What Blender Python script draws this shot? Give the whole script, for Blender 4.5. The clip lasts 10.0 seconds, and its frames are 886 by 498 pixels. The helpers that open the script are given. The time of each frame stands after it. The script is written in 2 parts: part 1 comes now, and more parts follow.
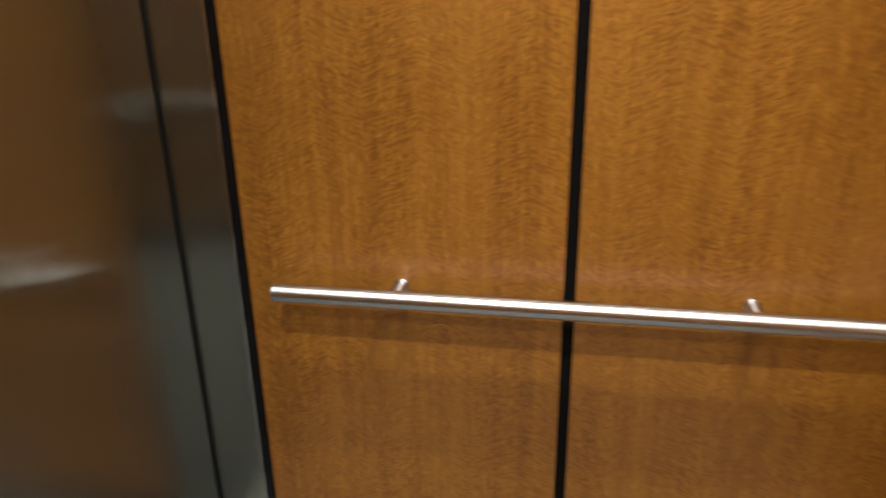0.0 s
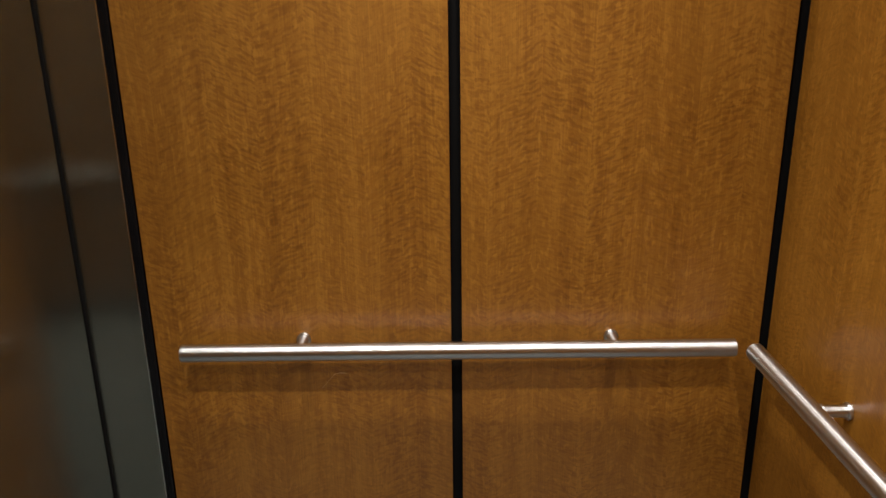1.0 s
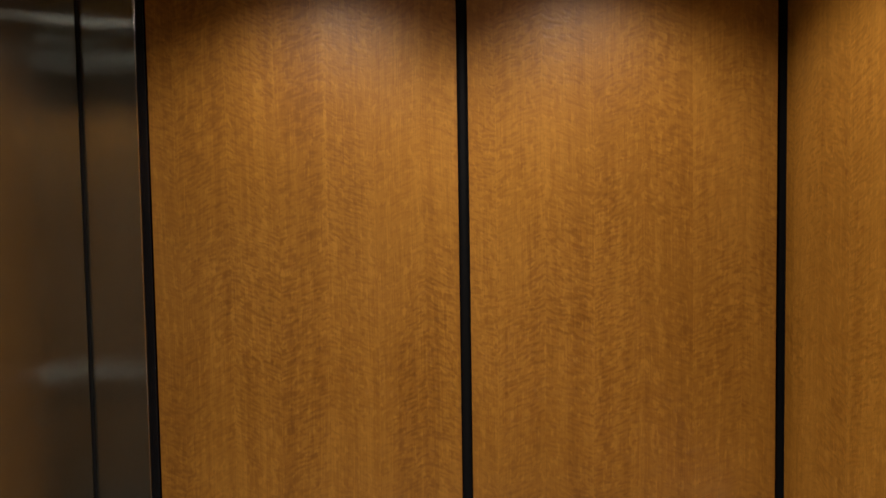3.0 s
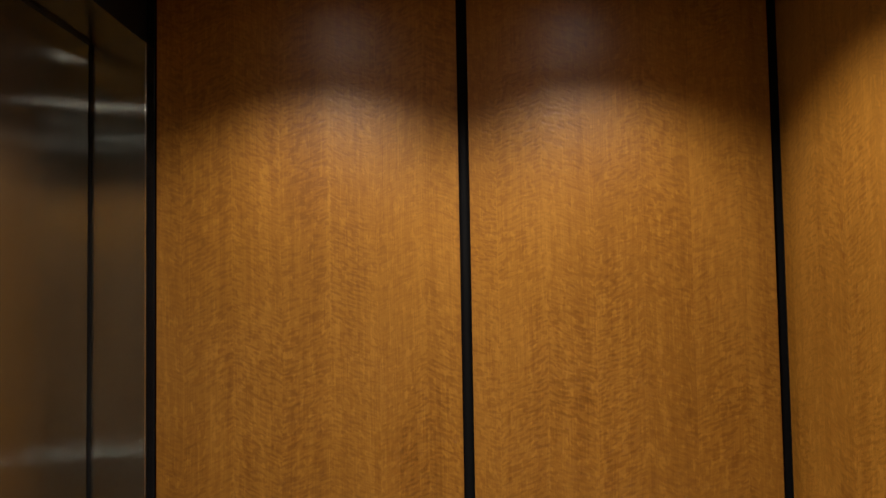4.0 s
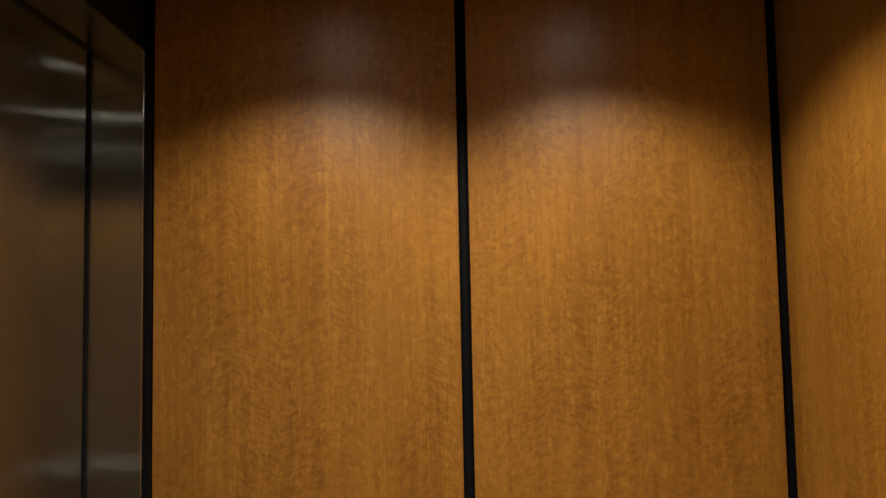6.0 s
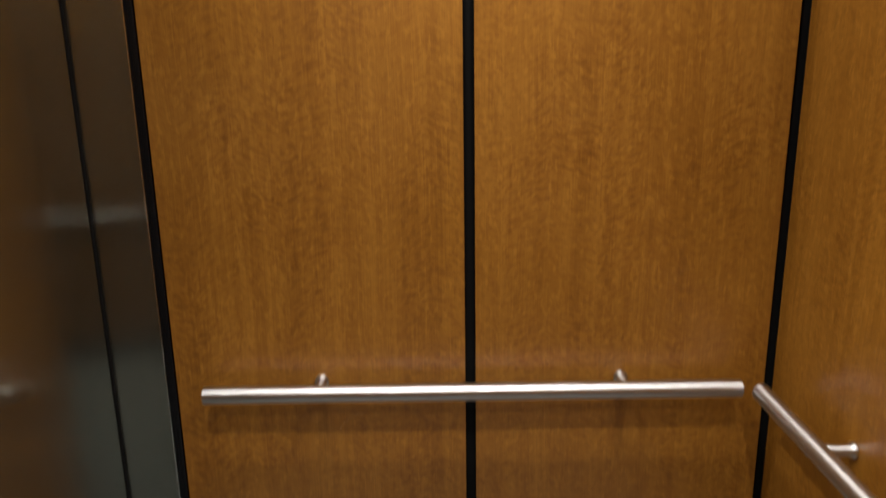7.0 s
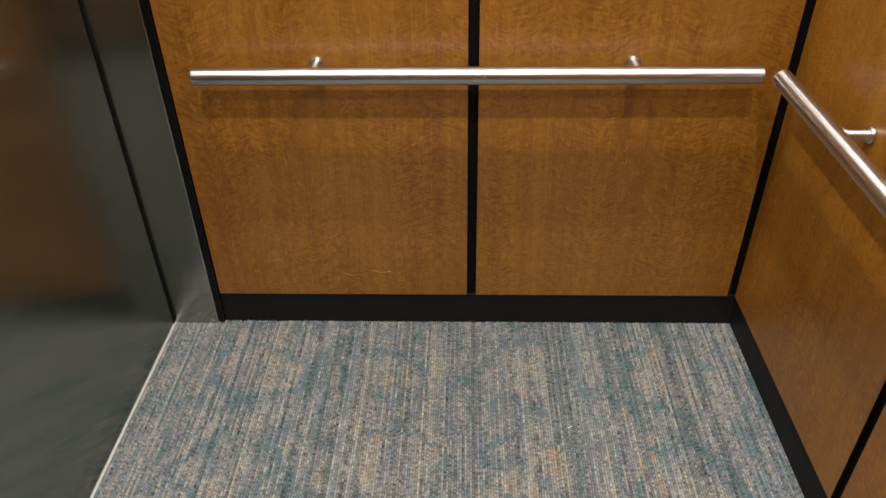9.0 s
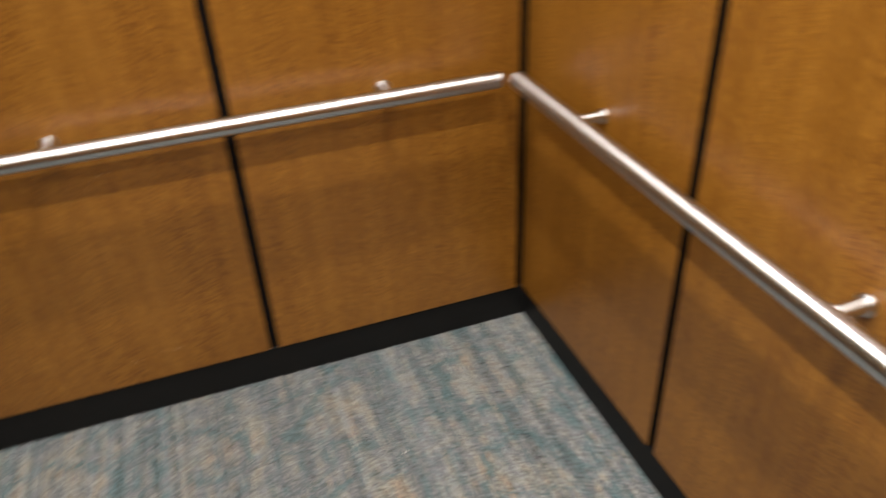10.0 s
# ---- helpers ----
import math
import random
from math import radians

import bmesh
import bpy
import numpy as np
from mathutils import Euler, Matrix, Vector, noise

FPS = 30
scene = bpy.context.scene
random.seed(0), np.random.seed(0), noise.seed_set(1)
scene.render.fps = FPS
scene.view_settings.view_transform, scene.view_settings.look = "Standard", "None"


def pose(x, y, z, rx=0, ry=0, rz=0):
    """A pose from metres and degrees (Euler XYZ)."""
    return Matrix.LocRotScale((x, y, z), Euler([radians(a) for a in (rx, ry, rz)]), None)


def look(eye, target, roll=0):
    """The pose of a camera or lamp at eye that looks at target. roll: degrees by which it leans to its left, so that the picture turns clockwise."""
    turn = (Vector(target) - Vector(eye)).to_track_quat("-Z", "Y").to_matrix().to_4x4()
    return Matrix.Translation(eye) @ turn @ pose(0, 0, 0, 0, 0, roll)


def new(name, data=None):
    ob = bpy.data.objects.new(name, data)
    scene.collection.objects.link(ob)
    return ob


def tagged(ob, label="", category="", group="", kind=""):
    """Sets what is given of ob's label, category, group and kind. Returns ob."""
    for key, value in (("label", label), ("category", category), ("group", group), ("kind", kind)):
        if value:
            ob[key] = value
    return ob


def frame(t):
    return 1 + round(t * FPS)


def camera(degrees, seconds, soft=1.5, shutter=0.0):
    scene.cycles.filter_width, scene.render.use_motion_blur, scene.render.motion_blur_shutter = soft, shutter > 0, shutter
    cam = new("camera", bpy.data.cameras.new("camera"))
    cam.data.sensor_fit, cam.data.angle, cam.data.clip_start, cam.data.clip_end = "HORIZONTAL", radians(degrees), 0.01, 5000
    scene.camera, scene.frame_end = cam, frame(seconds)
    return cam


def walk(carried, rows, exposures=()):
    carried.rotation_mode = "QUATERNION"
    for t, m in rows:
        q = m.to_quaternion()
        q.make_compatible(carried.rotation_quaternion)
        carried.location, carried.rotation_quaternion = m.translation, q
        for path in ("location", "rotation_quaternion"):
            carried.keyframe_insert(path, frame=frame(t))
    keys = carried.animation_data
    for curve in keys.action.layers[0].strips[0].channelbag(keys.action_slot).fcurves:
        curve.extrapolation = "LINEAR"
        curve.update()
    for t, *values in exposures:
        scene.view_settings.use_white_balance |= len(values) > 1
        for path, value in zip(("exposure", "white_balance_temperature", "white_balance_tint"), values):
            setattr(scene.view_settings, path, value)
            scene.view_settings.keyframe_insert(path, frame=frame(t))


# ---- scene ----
cam = camera(61.5, 10.0, 1.5, 0.5)
PATH = [
    (0, (-0.006, -1.564, 1.593), (-0.34, 0.261, 0.848), -1.0),
    (0.2, (-0.004, -1.623, 1.606), (-0.204, 0.246, 0.869), -0.8),
    (0.5, (-0.003, -1.675, 1.621), (-0.085, 0.209, 0.955), -0.5),
    (1, (-0.02, -1.764, 1.642), (-0.033, 0.146, 1.049), -0.8),
    (1.5, (-0.031, -1.809, 1.673), (-0.086, 0.128, 1.178), -0.5),
    (2, (-0.024, -1.83, 1.689), (-0.068, 0.135, 1.32), -0.5),
    (2.5, (-0.033, -1.847, 1.71), (-0.054, 0.14, 1.477), -0.8),
    (3.8, (-0.054, -1.871, 1.735), (-0.058, 0.128, 1.799), -0.9),
    (4.1, (-0.046, -1.874, 1.745), (-0.056, 0.123, 1.855), -1.0),
    (4.5, (-0.057, -1.878, 1.751), (-0.055, 0.115, 1.916), -1.0),
    (5, (-0.059, -1.886, 1.762), (-0.052, 0.103, 1.973), -1.1),
    (5.2, (-0.048, -1.877, 1.764), (-0.053, 0.11, 1.993), -0.7),
    (6.3, (-0.049, -1.85, 1.71), (-0.056, 0.15, 1.685), -1.2),
    (6.5, (-0.051, -1.84, 1.705), (-0.059, 0.151, 1.52), -1.2),
    (7, (-0.063, -1.824, 1.684), (-0.068, 0.112, 1.183), -0.9),
    (7.5, (-0.048, -1.785, 1.647), (-0.062, 0.042, 0.835), -0.8),
    (8, (-0.032, -1.78, 1.604), (-0.069, -0.05, 0.601), -0.7),
    (8.5, (-0.028, -1.778, 1.576), (-0.073, -0.126, 0.45), -0.3),
    (9, (-0.021, -1.78, 1.562), (-0.079, -0.156, 0.397), -1.0),
    (9.2, (-0.029, -1.781, 1.562), (-0.083, -0.161, 0.392), -1.0),
    (9.5, (-0.007, -1.772, 1.559), (-0.041, -0.145, 0.396), -1.8),
    (9.7, (-0.028, -1.767, 1.554), (0.110, -0.138, 0.405), -1.9),
    (9.8, (-0.044, -1.762, 1.558), (0.225, -0.147, 0.415), -2.1),
    (9.9, (-0.053, -1.762, 1.556), (0.349, -0.159, 0.432), -2.5),
    (10, (-0.053, -1.763, 1.552), (0.477, -0.181, 0.450), -2.7),
]
# the clip's camera closes a little for the bright upper wall
EXPOSURES = [(0.0, -0.24), (0.5, -0.74), (1.0, -0.74), (2.0, -0.80), (2.7, -0.68), (4.5, -0.58), (5.5, -0.60), (6.5, -0.64), (7.0, -0.78), (7.5, -0.72), (8.2, -0.46), (9.0, -0.36), (9.5, -0.37), (10.0, -0.28)]
walk(cam, [(t, look(eye, target, roll)) for t, eye, target, roll in PATH], EXPOSURES)

# ---- world and exposure ----
world = bpy.data.worlds.new("world")
scene.world = world
world.use_nodes = True
world.node_tree.nodes["Background"].inputs[0].default_value = (0.02, 0.02, 0.02, 1)
world.node_tree.nodes["Background"].inputs[1].default_value = 0.0

# ---- plan of the lift car, in metres ----
XL, XR = -0.805, 0.801          # front return and back wall faces
YN, YS = 0.0, -2.32             # side wall faces
ZC = 2.533                      # ceiling
ZP = 0.112                      # bottom edge of the veneer panels
PT = 0.012                      # panel thickness
XD = -0.942                     # door leaf face
ZH = 2.370                      # underside of the door header
YJ = -0.006                     # jamb face
YJ2 = -1.12                     # far jamb
RAIL_Z, RAIL_OFF, RAIL_R = 0.856, 0.080, 0.0222
LIGHT_X = (-0.355, 0.345)
LIGHT_Y = (-0.45, -1.29, -2.06)
LAMP_W = 78.5
LAMP_COLOUR = (1.0, 0.94, 0.86)


# ---- node helpers ----
class Graph:
    def __init__(self, name):
        self.mat = bpy.data.materials.new(name)
        self.mat.use_nodes = True
        self.t = self.mat.node_tree
        self.bsdf = self.t.nodes["Principled BSDF"]

    def put(self, sock, v):
        if isinstance(v, bpy.types.NodeSocket):
            self.t.links.new(v, sock)
        else:
            sock.default_value = v

    def node(self, kind, **kw):
        n = self.t.nodes.new(kind)
        for k, v in kw.items():
            setattr(n, k, v)
        return n

    def math(self, op, a, b=0.0, c=0.0, clamp=False):
        n = self.node("ShaderNodeMath", operation=op, use_clamp=clamp)
        for s, v in zip(n.inputs, (a, b, c)):
            self.put(s, v)
        return n.outputs[0]

    def xyz(self, x, y, z):
        n = self.node("ShaderNodeCombineXYZ")
        for s, v in zip(n.inputs, (x, y, z)):
            self.put(s, v)
        return n.outputs[0]

    def noise(self, vec, scale=1.0, detail=2.0, rough=0.5, warp=0.0):
        n = self.node("ShaderNodeTexNoise")
        self.put(n.inputs["Vector"], vec)
        n.inputs["Scale"].default_value = scale
        n.inputs["Detail"].default_value = detail
        n.inputs["Roughness"].default_value = rough
        n.inputs["Distortion"].default_value = warp
        return n.outputs["Fac"]

    def ramp(self, fac, stops, mode="LINEAR"):
        n = self.node("ShaderNodeValToRGB")
        n.color_ramp.interpolation = mode
        while len(n.color_ramp.elements) < len(stops):
            n.color_ramp.elements.new(0.5)
        for e, (p, c) in zip(n.color_ramp.elements, stops):
            e.position = p
            e.color = (*c, 1) if len(c) == 3 else c
        self.put(n.inputs[0], fac)
        return n.outputs[0]

    def step(self, v, lo, hi):
        n = self.node("ShaderNodeMapRange", interpolation_type="SMOOTHSTEP")
        self.put(n.inputs[0], v)
        n.inputs[1].default_value, n.inputs[2].default_value = lo, hi
        return n.outputs[0]

    def mix(self, fac, a, b, mode="MIX"):
        n = self.node("ShaderNodeMix", data_type="RGBA", blend_type=mode)
        self.put(n.inputs[0], fac)
        self.put(n.inputs[6], (*a, 1) if isinstance(a, tuple) else a)
        self.put(n.inputs[7], (*b, 1) if isinstance(b, tuple) else b)
        return n.outputs[2]

    def bump(self, height, strength=0.2, distance=0.001):
        n = self.node("ShaderNodeBump")
        n.inputs["Strength"].default_value = strength
        n.inputs["Distance"].default_value = distance
        self.put(n.inputs["Height"], height)
        self.t.links.new(n.outputs[0], self.bsdf.inputs["Normal"])

    def coords(self):
        tc = self.node("ShaderNodeTexCoord")
        s = self.node("ShaderNodeSeparateXYZ")
        self.t.links.new(tc.outputs["Object"], s.inputs[0])
        return tc.outputs["Object"], s.outputs[0], s.outputs[1], s.outputs[2]

    def random(self):
        return self.node("ShaderNodeObjectInfo").outputs["Random"]

    def set(self, **kw):
        names = {"colour": "Base Color", "rough": "Roughness", "metal": "Metallic", "spec": "Specular IOR Level",
                 "coat": "Coat Weight", "coat_rough": "Coat Roughness", "aniso": "Anisotropic", "ior": "IOR",
                 "sheen": "Sheen Weight"}
        for k, v in kw.items():
            self.put(self.bsdf.inputs[names[k]], (*v, 1) if isinstance(v, tuple) and len(v) == 3 else v)
        return self.mat


def make_veneer():
    """Figured golden-brown veneer: leaves matched in mirrored pairs, fine upright grain and a feathered cross figure."""
    g = Graph("figured_veneer")
    M, A, S = (lambda p, q: g.math("MULTIPLY", p, q)), (lambda p, q: g.math("ADD", p, q)), (lambda p, q: g.math("SUBTRACT", p, q))
    _, x, _, z = g.coords()
    rnd = M(g.random(), 37.0)
    # leaves: nearly straight seams, every second leaf turned over
    width = 0.122
    wob = M(S(g.noise(g.xyz(M(x, 2.0), rnd, M(z, 0.9)), 1.0, 2), 0.5), 0.030)
    u = A(x, wob)
    count = g.math("DIVIDE", A(u, 3.0), width)
    leaf_no = g.math("FLOOR", count)
    saw = g.math("FRACT", count)
    odd = g.math("MODULO", leaf_no, 2.0)
    fold = M(g.math("ABSOLUTE", S(odd, saw)), width)
    pair = g.math("FLOOR", M(leaf_no, 0.5))
    seed = A(rnd, M(pair, 3.71))
    leaf_tone = S(g.math("FRACT", M(g.math("SINE", A(M(leaf_no, 12.99), rnd)), 4375.85)), 0.5)
    # the figure climbs towards each matched seam
    lean = A(0.06, M(g.noise(g.xyz(seed, 2.0, 4.0), 1.0, 1), 0.60))
    zt = S(z, M(fold, lean))
    zt = A(zt, M(g.noise(g.xyz(M(fold, 9.0), seed, M(z, 7.0)), 1.0, 2), 0.030))
    # broken dark strokes about a centimetre apart
    ripple = g.math("SINE", M(zt, 6.2832 / 0.0118))
    own = A(rnd, M(leaf_no, 1.37))
    breaks = g.noise(g.xyz(M(fold, 50.0), own, M(zt, 104.0)), 1.0, 1, 0.5, 0.15)
    stroke = g.step(A(M(ripple, 0.055), breaks), 0.510, 0.575)
    thin = g.step(g.noise(g.xyz(M(fold, 36.0), A(own, 7.0), M(zt, 250.0)), 1.0, 2, 0.6, 0.2), 0.45, 0.62)
    where = A(0.30, M(g.step(g.noise(g.xyz(M(u, 6.5), rnd, M(z, 2.4)), 1.0, 2), 0.36, 0.62), 0.70))
    stroke = M(stroke, where)
    # upright flames and pale flakes
    flame = g.step(g.noise(g.xyz(M(u, 62.0), A(rnd, 5.0), M(zt, 17.0)), 1.0, 2, 0.5, 0.7), 0.53, 0.66)
    flake = g.step(g.noise(g.xyz(M(fold, 85.0), A(seed, 11.0), M(zt, 42.0)), 1.0, 2, 0.5, 0.4), 0.56, 0.66)
    grain = g.noise(g.xyz(M(u, 420.0), rnd, M(z, 4.0)), 1.0, 3, 0.6)
    pores = g.step(g.noise(g.xyz(M(u, 780.0), rnd, M(z, 7.0)), 1.0, 1, 0.5), 0.60, 0.72)
    band = g.noise(g.xyz(M(u, 30.0), rnd, M(z, 0.6)), 1.0, 3, 0.6)
    wide = g.noise(g.xyz(M(u, 8.0), A(rnd, 3.0), M(z, 0.4)), 1.0, 2)
    cloud = g.noise(g.xyz(x, rnd, z), 2.2, 3)
    tone = A(0.335, M(S(band, 0.5), 0.38))
    for v, mean, gain in ((grain, 0.5, 0.36), (cloud, 0.5, 0.22), (wide, 0.5, 0.26), (pores, 0.2, 0.120), (leaf_tone, 0.0, 0.055),
                          (stroke, 0.25, -0.150), (thin, 0.5, -0.085), (flame, 0.22, -0.070), (flake, 0.2, 0.130)):
        tone = A(tone, M(S(v, mean), gain))
    seam = g.step(g.math("ABSOLUTE", S(saw, 0.5)), 0.490, 0.4995)
    tone = A(tone, M(seam, 0.05))
    col = g.ramp(tone, [(0.06, VENEER[0]), (0.30, VENEER[1]), (0.54, VENEER[2])])
    relief = A(M(stroke, -1.0), A(M(thin, -0.5), A(M(grain, 0.30), M(flake, 0.5))))
    g.bump(relief, 0.22, 0.0006)
    rough = A(0.31, M(cloud, 0.12))
    return g.set(colour=col, rough=rough, spec=0.62)


def make_steel(name, base, rough, aniso):
    """Brushed stainless steel with an upright grain and faint smears."""
    g = Graph(name)
    v, x, y, z = g.coords()
    across = g.math("ADD", x, y)
    brush = g.noise(g.xyz(g.math("MULTIPLY", across, 260.0), g.math("MULTIPLY", z, 1.2), 0.0), 1.0, 2, 0.6)
    smear = g.noise(v, 5.0, 4, 0.6, 0.5)
    low = g.noise(g.xyz(g.math("MULTIPLY", x, 6.0), g.math("MULTIPLY", y, 6.0), g.math("MULTIPLY", z, 2.0)), 1.0, 3)
    d = tuple(c * 0.86 for c in base)
    col = g.mix(g.math("ADD", g.math("MULTIPLY", brush, 0.7), g.math("MULTIPLY", low, 0.3)), d, base)
    r = g.math("ADD", rough - 0.04, g.math("MULTIPLY", smear, 0.08))
    hair = g.noise(g.xyz(g.math("MULTIPLY", across, 2300.0), g.math("MULTIPLY", z, 2.0), 0.0), 1.0, 1)
    g.bump(g.math("ADD", g.noise(v, 2.6, 1, 0.4), g.math("MULTIPLY", hair, 0.050)), 1.0, 0.0022)
    tan = g.node("ShaderNodeTangent", direction_type="UV_MAP")
    g.t.links.new(tan.outputs[0], g.bsdf.inputs["Tangent"])
    g.set(colour=col, rough=r, metal=1.0, aniso=aniso)
    # the hairline finish also scatters part of the light broadly
    haze = g.node("ShaderNodeBsdfAnisotropic")
    g.put(haze.inputs["Color"], col)
    haze.inputs["Roughness"].default_value = 0.62
    both = g.node("ShaderNodeMixShader")
    g.put(both.inputs[0], g.math("ADD", 0.03, g.math("MULTIPLY", smear, 0.12)))
    g.t.links.new(g.bsdf.outputs[0], both.inputs[1])
    g.t.links.new(haze.outputs[0], both.inputs[2])
    g.t.links.new(both.outputs[0], g.t.nodes["Material Output"].inputs["Surface"])
    return g.mat


def make_carpet():
    """Low loop carpet: yarn rows in grey, slate, teal and tan, with an irregular ogee figure broken up yarn by yarn."""
    g = Graph("striped_carpet")
    M, A, S = (lambda p, q: g.math("MULTIPLY", p, q)), (lambda p, q: g.math("ADD", p, q)), (lambda p, q: g.math("SUBTRACT", p, q))
    v, x, y, z = g.coords()
    row = g.math("FLOOR", g.math("DIVIDE", x, 0.0066))
    rowr = g.math("FRACT", M(g.math("SINE", M(row, 12.9898)), 43758.5))
    row2 = g.math("FRACT", M(rowr, 7.7))
    # each yarn is dyed a little out of step with the next
    yj = A(y, M(S(row2, 0.5), 0.030))
    xj = A(x, M(S(g.noise(g.xyz(M(x, 5.0), M(yj, 5.0), 2.0), 1.0, 2), 0.5), 0.26))
    yk = A(yj, M(S(g.noise(g.xyz(M(x, 4.5), M(yj, 4.5), 8.0), 1.0, 2), 0.5), 0.30))
    lattice = A(g.math("COSINE", M(S(xj, 0.16), 6.2832 / 0.40)), g.math("COSINE", M(A(yk, 0.22), 6.2832 / 0.34)))
    broken = g.step(g.noise(g.xyz(M(x, 11.0), M(yj, 9.0), 31.0), 1.0, 2), 0.34, 0.50)
    line = S(1.0, g.step(g.math("ABSOLUTE", S(lattice, 0.45)), 0.10, 0.23))
    line2 = S(1.0, g.step(g.math("ABSOLUTE", A(lattice, 0.85)), 0.08, 0.19))
    fill = g.step(lattice, 0.70, 1.10)
    # plain grey bands between the figures
    plain = g.step(g.noise(g.xyz(M(x, 5.2), 3.0, M(g.math("FLOOR", g.math("DIVIDE", A(y, 0.43), 0.5)), 9.0)), 1.0, 1), 0.55, 0.62)
    figured = S(1.0, M(plain, 0.80))
    streak = g.noise(g.xyz(M(row, 7.31), M(y, 15.0), 3.0), 1.0, 2, 0.6)
    long = g.noise(g.xyz(M(row, 3.77), M(y, 2.2), 6.0), 1.0, 1, 0.6)
    patch = g.noise(g.xyz(M(x, 10.0), M(yj, 8.0), 9.0), 1.0, 2, 0.5, 1.0)
    tan = A(M(S(streak, 0.5), 1.05), M(S(long, 0.5), 0.80))
    tan = A(tan, M(M(S(patch, 0.48), 0.80), figured))
    tan = A(tan, M(M(S(fill, 0.25), 0.09), figured))
    tan = A(A(tan, 0.455), M(S(rowr, 0.5), 0.16))
    base = g.ramp(tan, [(0.06, (0.072, 0.122, 0.138)), (0.28, (0.122, 0.160, 0.168)), (0.42, (0.158, 0.160, 0.176)), (0.53, (0.212, 0.222, 0.218)),
                        (0.66, (0.240, 0.236, 0.208)), (0.80, (0.264, 0.214, 0.172)), (0.98, (0.270, 0.198, 0.148))])
    teal = M(M(g.math("MAXIMUM", line, M(line2, 0.8)), broken), M(figured, g.step(streak, 0.30, 0.50)))
    base = g.mix(M(teal, 0.74), base, (0.068, 0.126, 0.138))
    # light and dark yarns, and the loops along each
    knot = g.noise(g.xyz(M(row, 9.13), M(y, 135.0), 5.0), 1.0, 1, 0.6)
    speck = g.noise(g.xyz(M(x, 300.0), M(y, 240.0), 0.0), 1.0, 1, 0.6)
    bright = A(A(M(speck, 1.0), M(knot, 2.6)), A(M(row2, 0.60), -1.01))
    # shade in the valleys between yarn rows, painted into the colour
    groove_shade = A(0.60, M(g.step(g.math("ABSOLUTE", S(g.math("FRACT", g.math("DIVIDE", x, 0.0066)), 0.5)), 0.50, 0.30), 0.49))
    bright = M(bright, groove_shade)
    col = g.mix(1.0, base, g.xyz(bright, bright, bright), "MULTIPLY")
    g.bump(speck, 0.6, 0.002)
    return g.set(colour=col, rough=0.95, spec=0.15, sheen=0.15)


def make_plain(name, base, rough, metal=0.0, var=0.15, scale=30.0, spec=0.5):
    g = Graph(name)
    v, x, y, z = g.coords()
    n = g.noise(v, scale, 4, 0.6)
    n2 = g.noise(v, scale * 0.1, 3, 0.5, 0.4)
    f = g.math("ADD", g.math("MULTIPLY", n, 0.5), g.math("MULTIPLY", n2, 0.5))
    col = g.mix(f, tuple(c * (1 - var) for c in base), tuple(min(1, c * (1 + var)) for c in base))
    r = g.math("ADD", rough - 0.05, g.math("MULTIPLY", n2, 0.10))
    g.bump(n, 0.05, 0.0004)
    return g.set(colour=col, rough=r, metal=metal, spec=spec)


def make_satin():
    """Satin stainless tube with a fine lengthwise finish."""
    g = Graph("satin_steel")
    v, x, y, z = g.coords()
    fine = g.noise(g.xyz(g.math("MULTIPLY", x, 900.0), g.math("MULTIPLY", y, 900.0), g.math("MULTIPLY", z, 25.0)), 1.0, 2)
    wear = g.noise(v, 9.0, 3)
    col = g.mix(fine, (0.62, 0.62, 0.63), (0.71, 0.71, 0.72))
    tan = g.node("ShaderNodeTangent", direction_type="RADIAL", axis="Z")
    g.t.links.new(tan.outputs[0], g.bsdf.inputs["Tangent"])
    g.bsdf.inputs["Anisotropic Rotation"].default_value = 0.25
    return g.set(colour=col, rough=g.math("ADD", 0.30, g.math("MULTIPLY", wear, 0.08)), metal=1.0, aniso=0.9)


VENEER = ((0.162, 0.0576, 0.0052), (0.238, 0.0950, 0.0094), (0.336, 0.1460, 0.0182))
M_VENEER = make_veneer()
M_STEEL = make_steel("brushed_steel", (0.345, 0.366, 0.334), 0.125, 0.965)
M_JAMB = make_steel("brushed_jamb_steel", (0.425, 0.430, 0.392), 0.125, 0.965)
M_RAIL = make_satin()
M_POLISH = make_plain("polished_steel", (0.80, 0.79, 0.78), 0.17, 1.0, 0.04, 90.0)
M_CARPET = make_carpet()
M_BLACK = make_plain("black_laminate", (0.0105, 0.0102, 0.0102), 0.50, 0.0, 0.2, 60.0, 0.16)
M_REVEAL = make_plain("black_reveal", (0.0055, 0.0054, 0.0056), 0.60, 0.0, 0.2, 60.0, 0.05)
M_TRIM = make_plain("black_trim", (0.005, 0.005, 0.006), 0.25, 0.0, 0.2, 60.0, 0.25)
M_CEIL = make_plain("dark_ceiling_panel", (0.060, 0.054, 0.048), 0.42, 0.6, 0.15, 40.0)
M_SHELL = make_plain("shell_board", (0.03, 0.03, 0.03), 0.8)
M_RUBBER = make_plain("rubber", (0.012, 0.012, 0.012), 0.6)
M_SILL = make_plain("bright_aluminium", (0.90, 0.90, 0.88), 0.45, 0.3, 0.05, 120.0)
M_SCRATCH = make_plain("scratched_finish", (0.62, 0.42, 0.22), 0.5)
M_FLUFF = make_plain("white_fluff", (0.75, 0.74, 0.70), 0.9)


def make_lens():
    g = Graph("lamp_lens")
    g.bsdf.inputs["Emission Color"].default_value = (*LAMP_COLOUR, 1)
    g.bsdf.inputs["Emission Strength"].default_value = 22.0
    return g.set(colour=(0.9, 0.9, 0.88), rough=0.3)


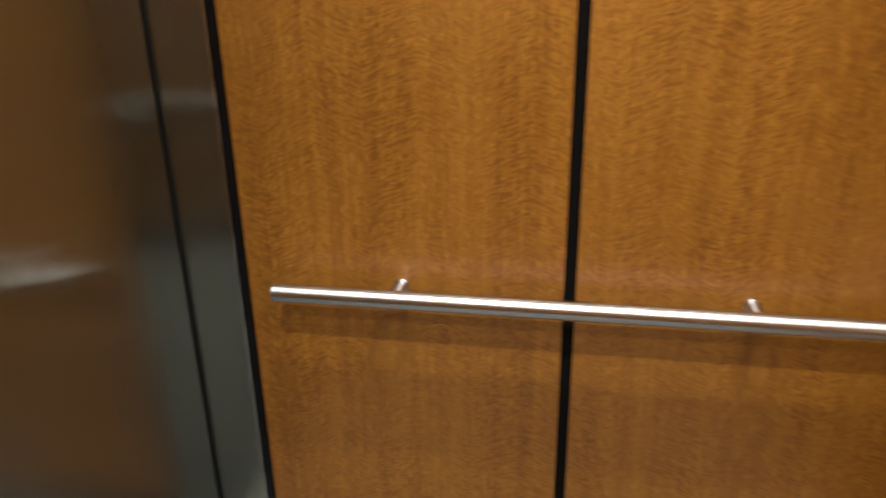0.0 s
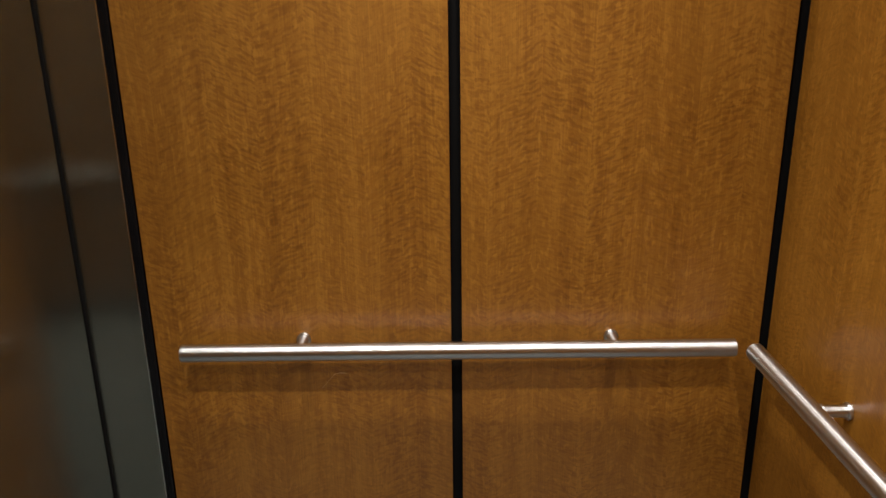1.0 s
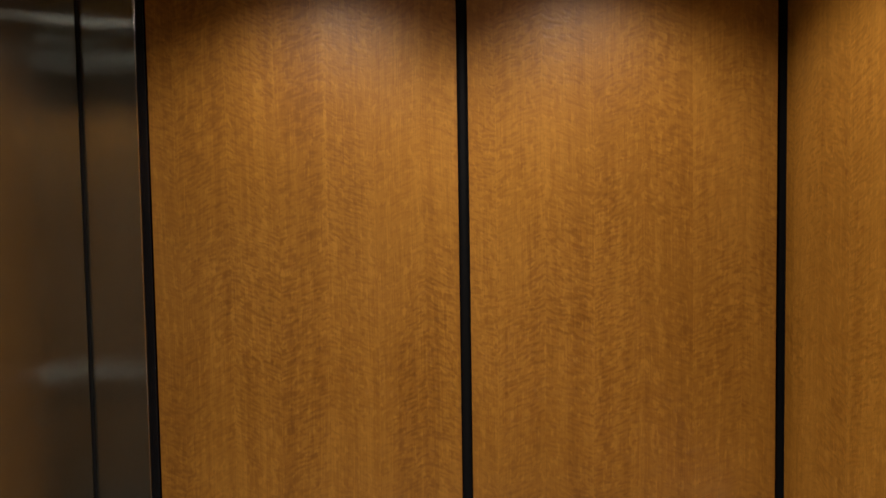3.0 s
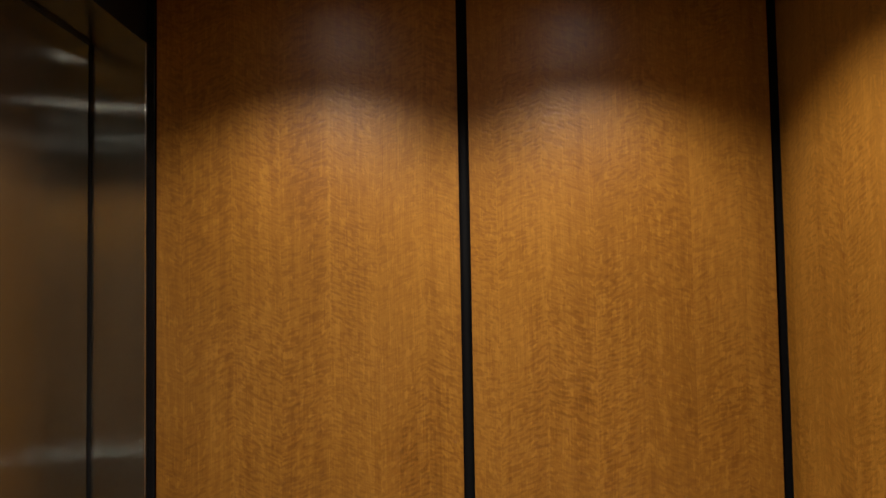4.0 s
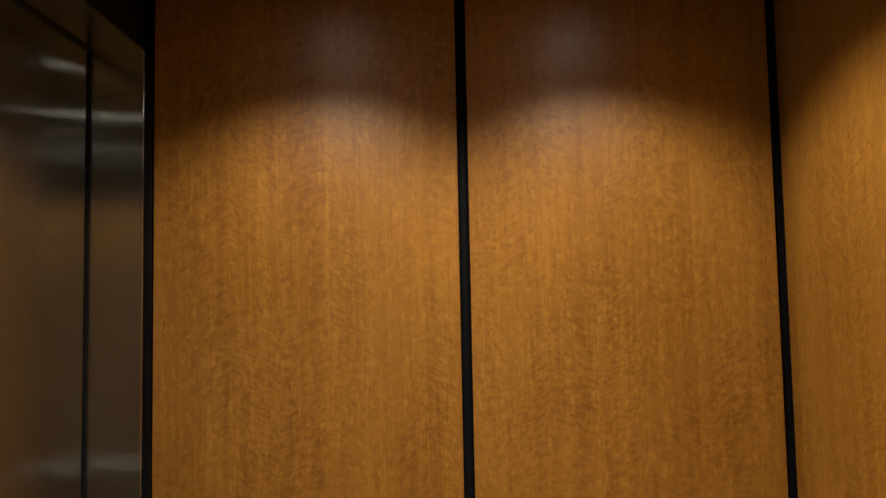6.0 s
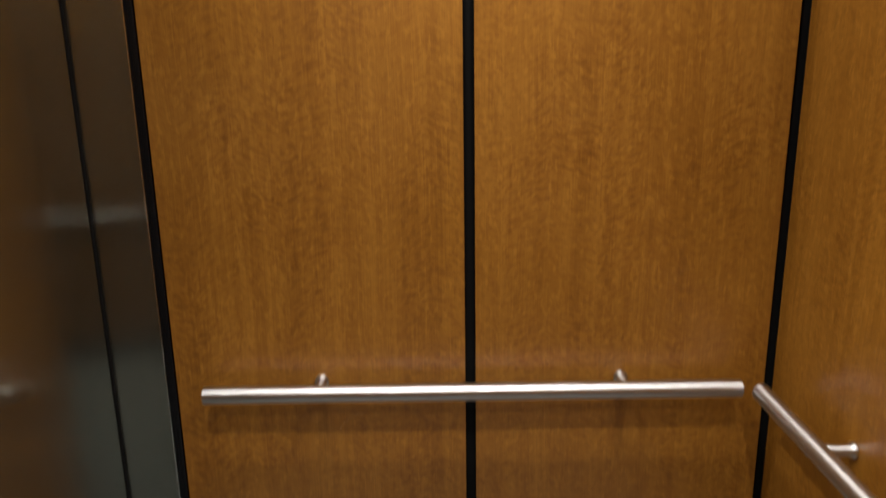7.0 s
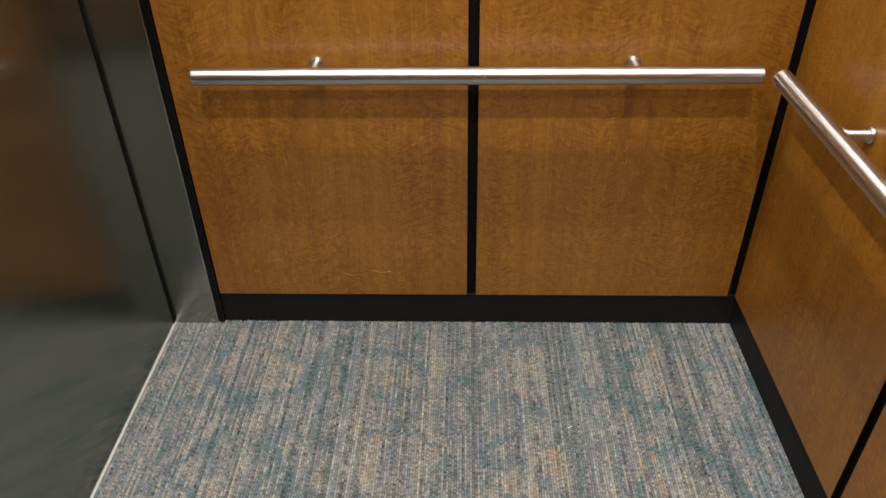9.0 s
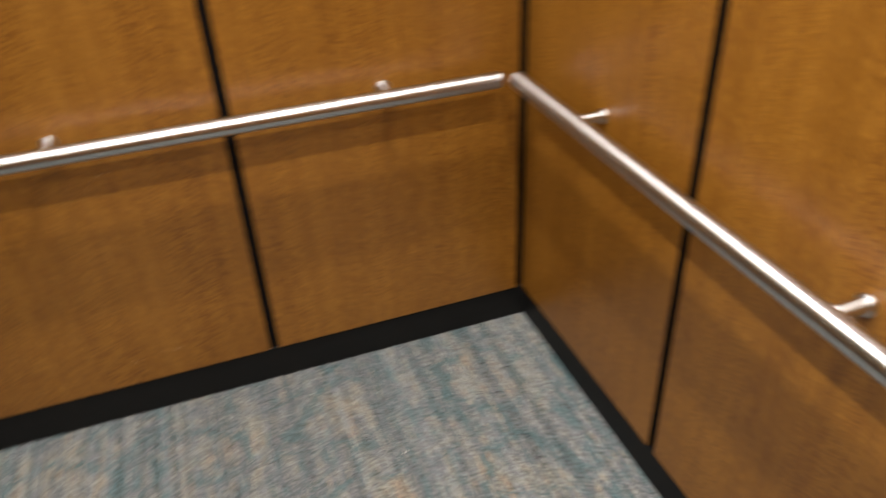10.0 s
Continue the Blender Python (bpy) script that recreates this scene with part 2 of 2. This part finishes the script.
M_LENS = make_lens()


# ---- mesh helpers ----
def box_bm(lo, hi, bevel=0.0, seg=2):
    bm = bmesh.new()
    bmesh.ops.create_cube(bm, size=1.0)
    for v in bm.verts:
        v.co = Vector([lo[i] if v.co[i] < 0 else hi[i] for i in range(3)])
    if bevel:
        bmesh.ops.bevel(bm, geom=bm.edges[:], offset=bevel, segments=seg, profile=0.5, affect="EDGES")
    return bm


def lathe_bm(profile, seg=32):
    """A solid turned about the local z axis from (radius, z) pairs."""
    bm = bmesh.new()
    rings = []
    for r, z in profile:
        rings.append([bm.verts.new((r * math.cos(2 * math.pi * i / seg), r * math.sin(2 * math.pi * i / seg), z)) for i in range(seg)])
    for a, b in zip(rings, rings[1:]):
        for i in range(seg):
            j = (i + 1) % seg
            bm.faces.new((a[i], a[j], b[j], b[i]))
    bm.faces.new(list(reversed(rings[0])))
    bm.faces.new(rings[-1])
    bmesh.ops.recalc_face_normals(bm, faces=bm.faces[:])
    return bm


def add_uv(bm):
    """Maps u along the level direction of each face, so that the brushing runs upright."""
    lay = bm.loops.layers.uv.new("UVMap")
    for f in bm.faces:
        n = f.normal
        for l in f.loops:
            c = l.vert.co
            if abs(n.z) > 0.7:
                l[lay].uv = (c.y, c.x)
            elif abs(n.x) > abs(n.y):
                l[lay].uv = (c.y, c.z)
            else:
                l[lay].uv = (c.x, c.z)


def mesh_of(name, bm, material, smooth=False):
    bm.normal_update()
    if material in (M_STEEL, M_JAMB):
        add_uv(bm)
    me = bpy.data.meshes.new(name)
    bm.to_mesh(me)
    bm.free()
    me.materials.append(material)
    if smooth:
        me.shade_smooth()
        me.set_sharp_from_angle(angle=radians(38))
    return me


def part(name, bm, material, parent=None, label="", m=None, smooth=False):
    ob = new(name, mesh_of(name, bm, material, smooth))
    ob.parent = parent
    if m is not None:
        ob.matrix_basis = m
    if label:
        ob["label"] = label
    return ob


def structure(ob, label, category):
    return tagged(ob, label, category, kind="structure")


# ---- floor, ceiling, walls ----
def carpet_mesh():
    """Loop carpet as rows of small tufts near the side wall, and plain rows further off."""
    rng = np.random.default_rng(4)
    x0, x1, y0, y1 = XD + 0.0022, XR + 0.012, -1.05, YN + 0.006
    nx, ny = int((x1 - x0) / 0.00132), int((y1 - y0) / 0.0030)
    xs, ys = np.linspace(x0, x1, nx + 1), np.linspace(y0, y1, ny + 1)
    gx, gy = np.meshgrid(xs, ys)
    row = np.floor(gx / 0.0066).astype(int)
    rise = np.abs(np.sin(np.pi * gx / 0.0066)) ** 0.55
    lift = rng.random(4000)[(row % 997) + 40]
    loop = 0.5 + 0.5 * np.sin(gy * 2 * np.pi / (0.0075 + 0.002 * lift) + lift * 31.0)
    gz = 0.0062 * rise * (0.62 + 0.38 * loop) + 0.0030 * lift * rise + 0.0012 * rng.random(gx.shape) - 0.0088
    gx = gx + 0.0007 * (rng.random(gx.shape) - 0.5)
    near = np.stack([gx, gy, gz], -1).reshape(-1, 3)
    idx = np.arange((nx + 1) * (ny + 1)).reshape(ny + 1, nx + 1)
    quads = np.stack([idx[:-1, :-1], idx[:-1, 1:], idx[1:, 1:], idx[1:, :-1]], -1).reshape(-1, 4)
    k = len(near)
    far = np.array([(x0, YS - 0.01, -0.003), (x1, YS - 0.01, -0.003), (x1, y0 + 0.002, -0.003), (x0, y0 + 0.002, -0.003)])
    verts = np.concatenate([near, far])
    quads = np.concatenate([quads, [[k, k + 1, k + 2, k + 3]]])
    me = bpy.data.meshes.new("floor")
    me.vertices.add(len(verts))
    me.vertices.foreach_set("co", verts.astype(np.float32).ravel())
    me.loops.add(quads.size)
    me.loops.foreach_set("vertex_index", quads.astype(np.int32).ravel())
    me.polygons.add(len(quads))
    me.polygons.foreach_set("loop_start", np.arange(0, quads.size, 4, dtype=np.int32))
    me.update(calc_edges=True)
    me.validate()
    me.shade_smooth()
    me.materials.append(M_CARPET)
    return me


floor = structure(new("floor", carpet_mesh()), "grey, teal and tan striped loop carpet of the lift car", "carpet")
subfloor = structure(part("subfloor", box_bm((-1.2, YS - 0.1, -0.10), (XR + 0.1, YN + 0.1, -0.008)), M_SHELL), "dark board under the carpet", "floor")


def wall_of_panels(name, label, length, m, spans):
    """A wall along local x from 0 to length, its face at local y = 0 looking to -y: black backing with veneer panels on it."""
    wall = structure(part(name, box_bm((-0.03, PT, 0.0), (length + 0.03, PT + 0.06, ZC + 0.05)), M_REVEAL, m=m), label, "wall")
    for a, b in spans:
        w = b - a
        panel = part("panel", box_bm((-w / 2, 0.0, ZP), (w / 2, PT - 0.0005, ZC - 0.012), 0.0010, 2), M_VENEER, wall, "",
                     m=pose((a + b) / 2, 0, 0))
        panel.data.materials.append(M_REVEAL)   # black edge banding
        for f in panel.data.polygons:
            f.material_index = int(f.normal.y > -0.8)
    return wall


G = 0.0135
SIDE = [(0.026, 0.805 - G), (0.805 + G, 1.584)]
wall_north = wall_of_panels("wall_north", "side wall of two golden-brown figured veneer panels with black reveals", 1.606, pose(XL, YN, 0), SIDE)
wall_south = wall_of_panels("wall_south", "opposite side wall of golden-brown veneer panels with black reveals", 1.606, pose(XR, YS, 0, 0, 0, 180), [(1.606 - b, 1.606 - a) for a, b in reversed(SIDE)])
BACK = [(0.0012, 0.740 - G), (0.740 + G, 1.580 - G), (1.580 + G, 2.308)]
wall_east = wall_of_panels("wall_east", "back wall of three golden-brown veneer panels with black reveals", 2.32, pose(XR, YN, 0, 0, 0, -90), BACK)

# black plinth round the foot of the walls, set back a little under the panels
for nm, lo, hi in (("baseboard_north", (XL + 0.001, YN + 0.006, -0.006), (XR + 0.0118, PT, ZP - 0.0012)),
                   ("baseboard_east", (XR + 0.0118 - 0.004, YS + 0.012, -0.006), (XR + 0.0119, YN + 0.0055, ZP - 0.0012)),
                   ("baseboard_south", (XL + 0.001, YS - PT, -0.006), (XR + 0.0070, YS - 0.006, ZP - 0.0012))):
    structure(part(nm, box_bm(lo, hi, 0.0006, 1), M_BLACK), "low black laminate plinth along the foot of the wall", "baseboard")
# glossy black strip between the steel front and the side wall
trim = structure(part("trim", box_bm((XL + 0.0015, YN - 0.004, 0.0), (XL + 0.0225, PT, ZC - 0.004), 0.002, 2), M_TRIM), "narrow glossy black corner strip between steel and veneer", "trim")
part("bead", box_bm((XL + 0.010, YN - 0.0062, 0.0), (XL + 0.0125, YN - 0.0038, ZH - 0.3), 0.0008, 2), M_TRIM, trim)

# ceiling
ceiling = structure(part("ceiling", box_bm((XL - 0.02, YS - 0.02, ZC), (XR + 0.02, YN + 0.02, ZC + 0.004)), M_CEIL), "dark satin suspended ceiling panel with round downlights", "ceiling")
structure(part("ceiling_shell", box_bm((-1.2, YS - 0.1, ZC + 0.06), (XR + 0.1, YN + 0.1, ZC + 0.10)), M_SHELL), "dark board above the suspended ceiling", "ceiling")


# ---- steel front: jamb, header, return, door ----
wall_west = structure(new("wall_west"), "brushed stainless steel front of the lift with a recessed doorway", "wall")
part("jamb", box_bm((XD - 0.05, YJ, -0.006), (XL, YJ + 0.05, ZH), 0.0012, 2), M_JAMB, wall_west)
part("jamb", box_bm((XD - 0.05, YJ2 - 0.05, -0.006), (XL - 0.002, YJ2, ZH), 0.0012, 2), M_JAMB, wall_west)
part("jamb_edge", box_bm((XL - 0.0005, YJ - 0.0005, -0.004), (XL + 0.0016, YJ + 0.004, ZH), 0.0005, 1), M_POLISH, wall_west)
part("soffit", box_bm((XD - 0.05, YJ2 - 0.05, ZH), (XL - 0.001, YJ + 0.05, ZH + 0.012)), M_STEEL, wall_west)
part("header", box_bm((XL - 0.03, YS - 0.02, ZH + 0.0005), (XL, YN + 0.002, ZC + 0.05), 0.001, 1), M_BLACK, wall_west, "black transom above the doorway")
part("return_panel", box_bm((XL - 0.03, YS - 0.02, 0.0), (XL, YJ2, ZH), 0.0012, 2), M_STEEL, wall_west)
structure(part("shaft_wall", box_bm((-1.2, YS - 0.1, -0.1), (-1.12, YN + 0.1, ZC + 0.1)), M_SHELL), "dark board behind the closed door", "wall")

door_1 = structure(part("door_1", box_bm((XD - 0.03, YJ2 - 0.04, 0.006), (XD, YJ - 0.015, ZH + 0.02), 0.0030, 3), M_STEEL), "closed brushed stainless steel sliding lift door", "lift door")
part("gasket", box_bm((XD - 0.028, YJ - 0.0147, 0.004), (XD + 0.0010, YJ - 0.0003, ZH - 0.001), 0.002, 2), M_REVEAL, door_1, "black rubber door edge")
part("gasket", box_bm((XD - 0.028, YJ2 - 0.04, ZH - 0.010), (XD + 0.0006, YJ - 0.015, ZH - 0.0004)), M_RUBBER, door_1, "black shadow gap above the door")
sill = structure(part("sill", box_bm((XD - 0.06, YJ2 - 0.04, -0.010), (XD + 0.0026, YJ - 0.0004, 0.0016), 0.0006, 1), M_SILL), "thin bright aluminium door sill edge", "door sill")


# ---- handrails ----
def handrail(length, posts, m, label):
    """Round satin steel rail along local x from 0 to length; the wall face is at local y = RAIL_OFF."""
    rail = new("handrail")
    rail.matrix_basis = m
    r, e = RAIL_R, 0.0022
    prof = [(r - 0.0006, 0.0044), (r, 0.0050)] + [(r, length * k / 24) for k in range(1, 24)] + [(r, length - 0.0050), (r - 0.0006, length - 0.0044)]
    part("tube", lathe_bm(prof, 48), M_RAIL, rail, "", pose(0, 0, 0, 0, 90, 0), True)
    reach = RAIL_OFF - 0.0006
    for p in posts:
        post = part("bracket", lathe_bm([(0.0124, r * 0.55), (0.0126, r + 0.003), (0.0128, reach - 0.020), (0.0136, reach - 0.0110), (0.0142, reach - 0.0080)], 36),
                    M_RAIL, rail, "bright steel wall bracket", pose(p, 0, 0, -90, 0, 0), True)
        part("flange", lathe_bm([(0.0140, reach - 0.0090), (0.0172, reach - 0.0082), (0.0184, reach - 0.0066), (0.0186, reach - 0.0015), (0.0180, reach)], 36),
             M_RAIL, post, "round wall flange", None, True)
        part("saddle", lathe_bm([(0.0130, r * 0.80), (0.0152, r * 0.92), (0.0152, r + 0.0016), (0.0132, r + 0.0036)], 36),
             M_RAIL, post, "short collar under the tube", None, True)
    for z0, s in ((0.0, 1), (length, -1)):
        part("end_cap", lathe_bm([(0.002, 0.0), (r - e, 0.0), (r - e * 0.3, e * 0.3), (r, e), (r, 0.0040), (r - 0.0006, 0.0044)], 48), M_RAIL, rail, "flat steel end cap", pose(z0, 0, 0, 0, 90 * s, 0), True)
    return tagged(rail, label, "handrail", "handrails of the lift")


handrail(1.368, (0.290, 1.079), pose(-0.683, YN - RAIL_OFF, RAIL_Z), "round satin stainless steel handrail on two brackets on the veneer wall")
handrail(1.368, (0.290, 1.079), pose(0.685, YS + RAIL_OFF, RAIL_Z, 0, 0, 180), "round satin stainless steel handrail on the opposite veneer wall")
handrail(2.094, (0.287, 1.042, 1.797), pose(XR - RAIL_OFF, -0.113, RAIL_Z + 0.004, 0, 0, -90), "long round satin stainless steel handrail on the back wall")


# ---- downlights ----
def downlight(x, y):
    lamp = new("downlight")
    lamp.matrix_basis = pose(x, y, ZC)
    ring = bmesh.new()
    seg, prof = 40, [(0.046, -0.0005), (0.047, -0.004), (0.056, -0.0045), (0.062, -0.0005)]
    rows = [[ring.verts.new((r * math.cos(2 * math.pi * i / seg), r * math.sin(2 * math.pi * i / seg), z)) for i in range(seg)] for r, z in prof]
    for a, b in zip(rows, rows[1:] + rows[:1]):
        for i in range(seg):
            ring.faces.new((a[i], a[(i + 1) % seg], b[(i + 1) % seg], b[i]))
    bmesh.ops.recalc_face_normals(ring, faces=ring.faces[:])
    part("trim_ring", ring, M_POLISH, lamp, "", None, True)
    part("lens", lathe_bm([(0.040, -0.0015), (0.045, -0.0012), (0.045, -0.0002)], 32), M_LENS, lamp, "bright frosted lens")
    tagged(lamp, "small round recessed ceiling downlight with a steel ring, switched on", "downlight", "downlights in the ceiling")
    data = bpy.data.lights.new("downlight_beam", "SPOT")
    data.energy, data.color = LAMP_W, LAMP_COLOUR
    data.spot_size, data.spot_blend, data.shadow_soft_size = radians(SPOT_DEG), SPOT_BLEND, 0.030
    beam = new("downlight_beam", data)
    beam.matrix_basis = pose(x, y, ZC - 0.012)
    return lamp


SPOT_DEG, SPOT_BLEND = 121.6, 0.66
for ly in LIGHT_Y:
    for lx in LIGHT_X:
        downlight(lx, ly)


# ---- small marks ----
fluff = bmesh.new()
bmesh.ops.create_cone(fluff, cap_ends=True, segments=8, radius1=0.0013, radius2=0.0007, depth=0.016)
tagged(part("lint", fluff, M_FLUFF, None, "", pose(0.262, -0.425, 0.0014, 90, 20, -62), True), "scrap of white lint lying on the carpet", "lint")


def scratch(parent, pts, radius=0.00035, material=None):
    """A hair-thin scratch along a few points in the parent's own space."""
    cu = bpy.data.curves.new("scratch", "CURVE")
    cu.dimensions, cu.bevel_depth, cu.bevel_resolution = "3D", radius, 1
    sp = cu.splines.new("BEZIER")
    sp.bezier_points.add(len(pts) - 1)
    for p, c in zip(sp.bezier_points, pts):
        p.co, p.handle_left_type, p.handle_right_type = c, "AUTO", "AUTO"
    tmp = bpy.data.objects.new("scratch", cu)
    me = bpy.data.meshes.new_from_object(tmp)
    bpy.data.objects.remove(tmp)
    bm = bmesh.new()
    bm.from_mesh(me)
    bpy.data.meshes.remove(me)
    return part("scratch", bm, material or M_SCRATCH, parent, "fine pale scratch in the finish")


left_panel, right_panel = [o for o in wall_north.children if o.name.startswith("panel")][:2]
X0 = -0.779 + 0.3827
scratch(left_panel, [(-0.353 - X0, -0.0001, 0.716), (-0.335 - X0, -0.0001, 0.738), (-0.312 - X0, -0.0001, 0.757), (-0.288 - X0, -0.0001, 0.757)], 0.00022)
scratch(left_panel, [(-0.30 - X0, -0.0001, 0.205), (-0.27 - X0, -0.0001, 0.198), (-0.245 - X0, -0.0001, 0.202)], 0.00025)
scratch(left_panel, [(-0.38 - X0, -0.0001, 0.193), (-0.36 - X0, -0.0001, 0.186)], 0.0003)
jamb = [o for o in wall_west.children if o.name == "jamb"][0]
scratch(jamb, [(-0.868, YJ - 0.0001, 0.208), (-0.858, YJ - 0.0001, 0.203), (-0.848, YJ - 0.0001, 0.194)], 0.0006, M_RUBBER)
scratch(jamb, [(-0.827, YJ - 0.0001, 0.030), (-0.820, YJ - 0.0001, 0.041), (-0.811, YJ - 0.0001, 0.047)], 0.0010, M_RUBBER)
scratch(jamb, [(-0.816, YJ - 0.0001, 0.020), (-0.811, YJ - 0.0001, 0.026)], 0.0008, M_RUBBER)
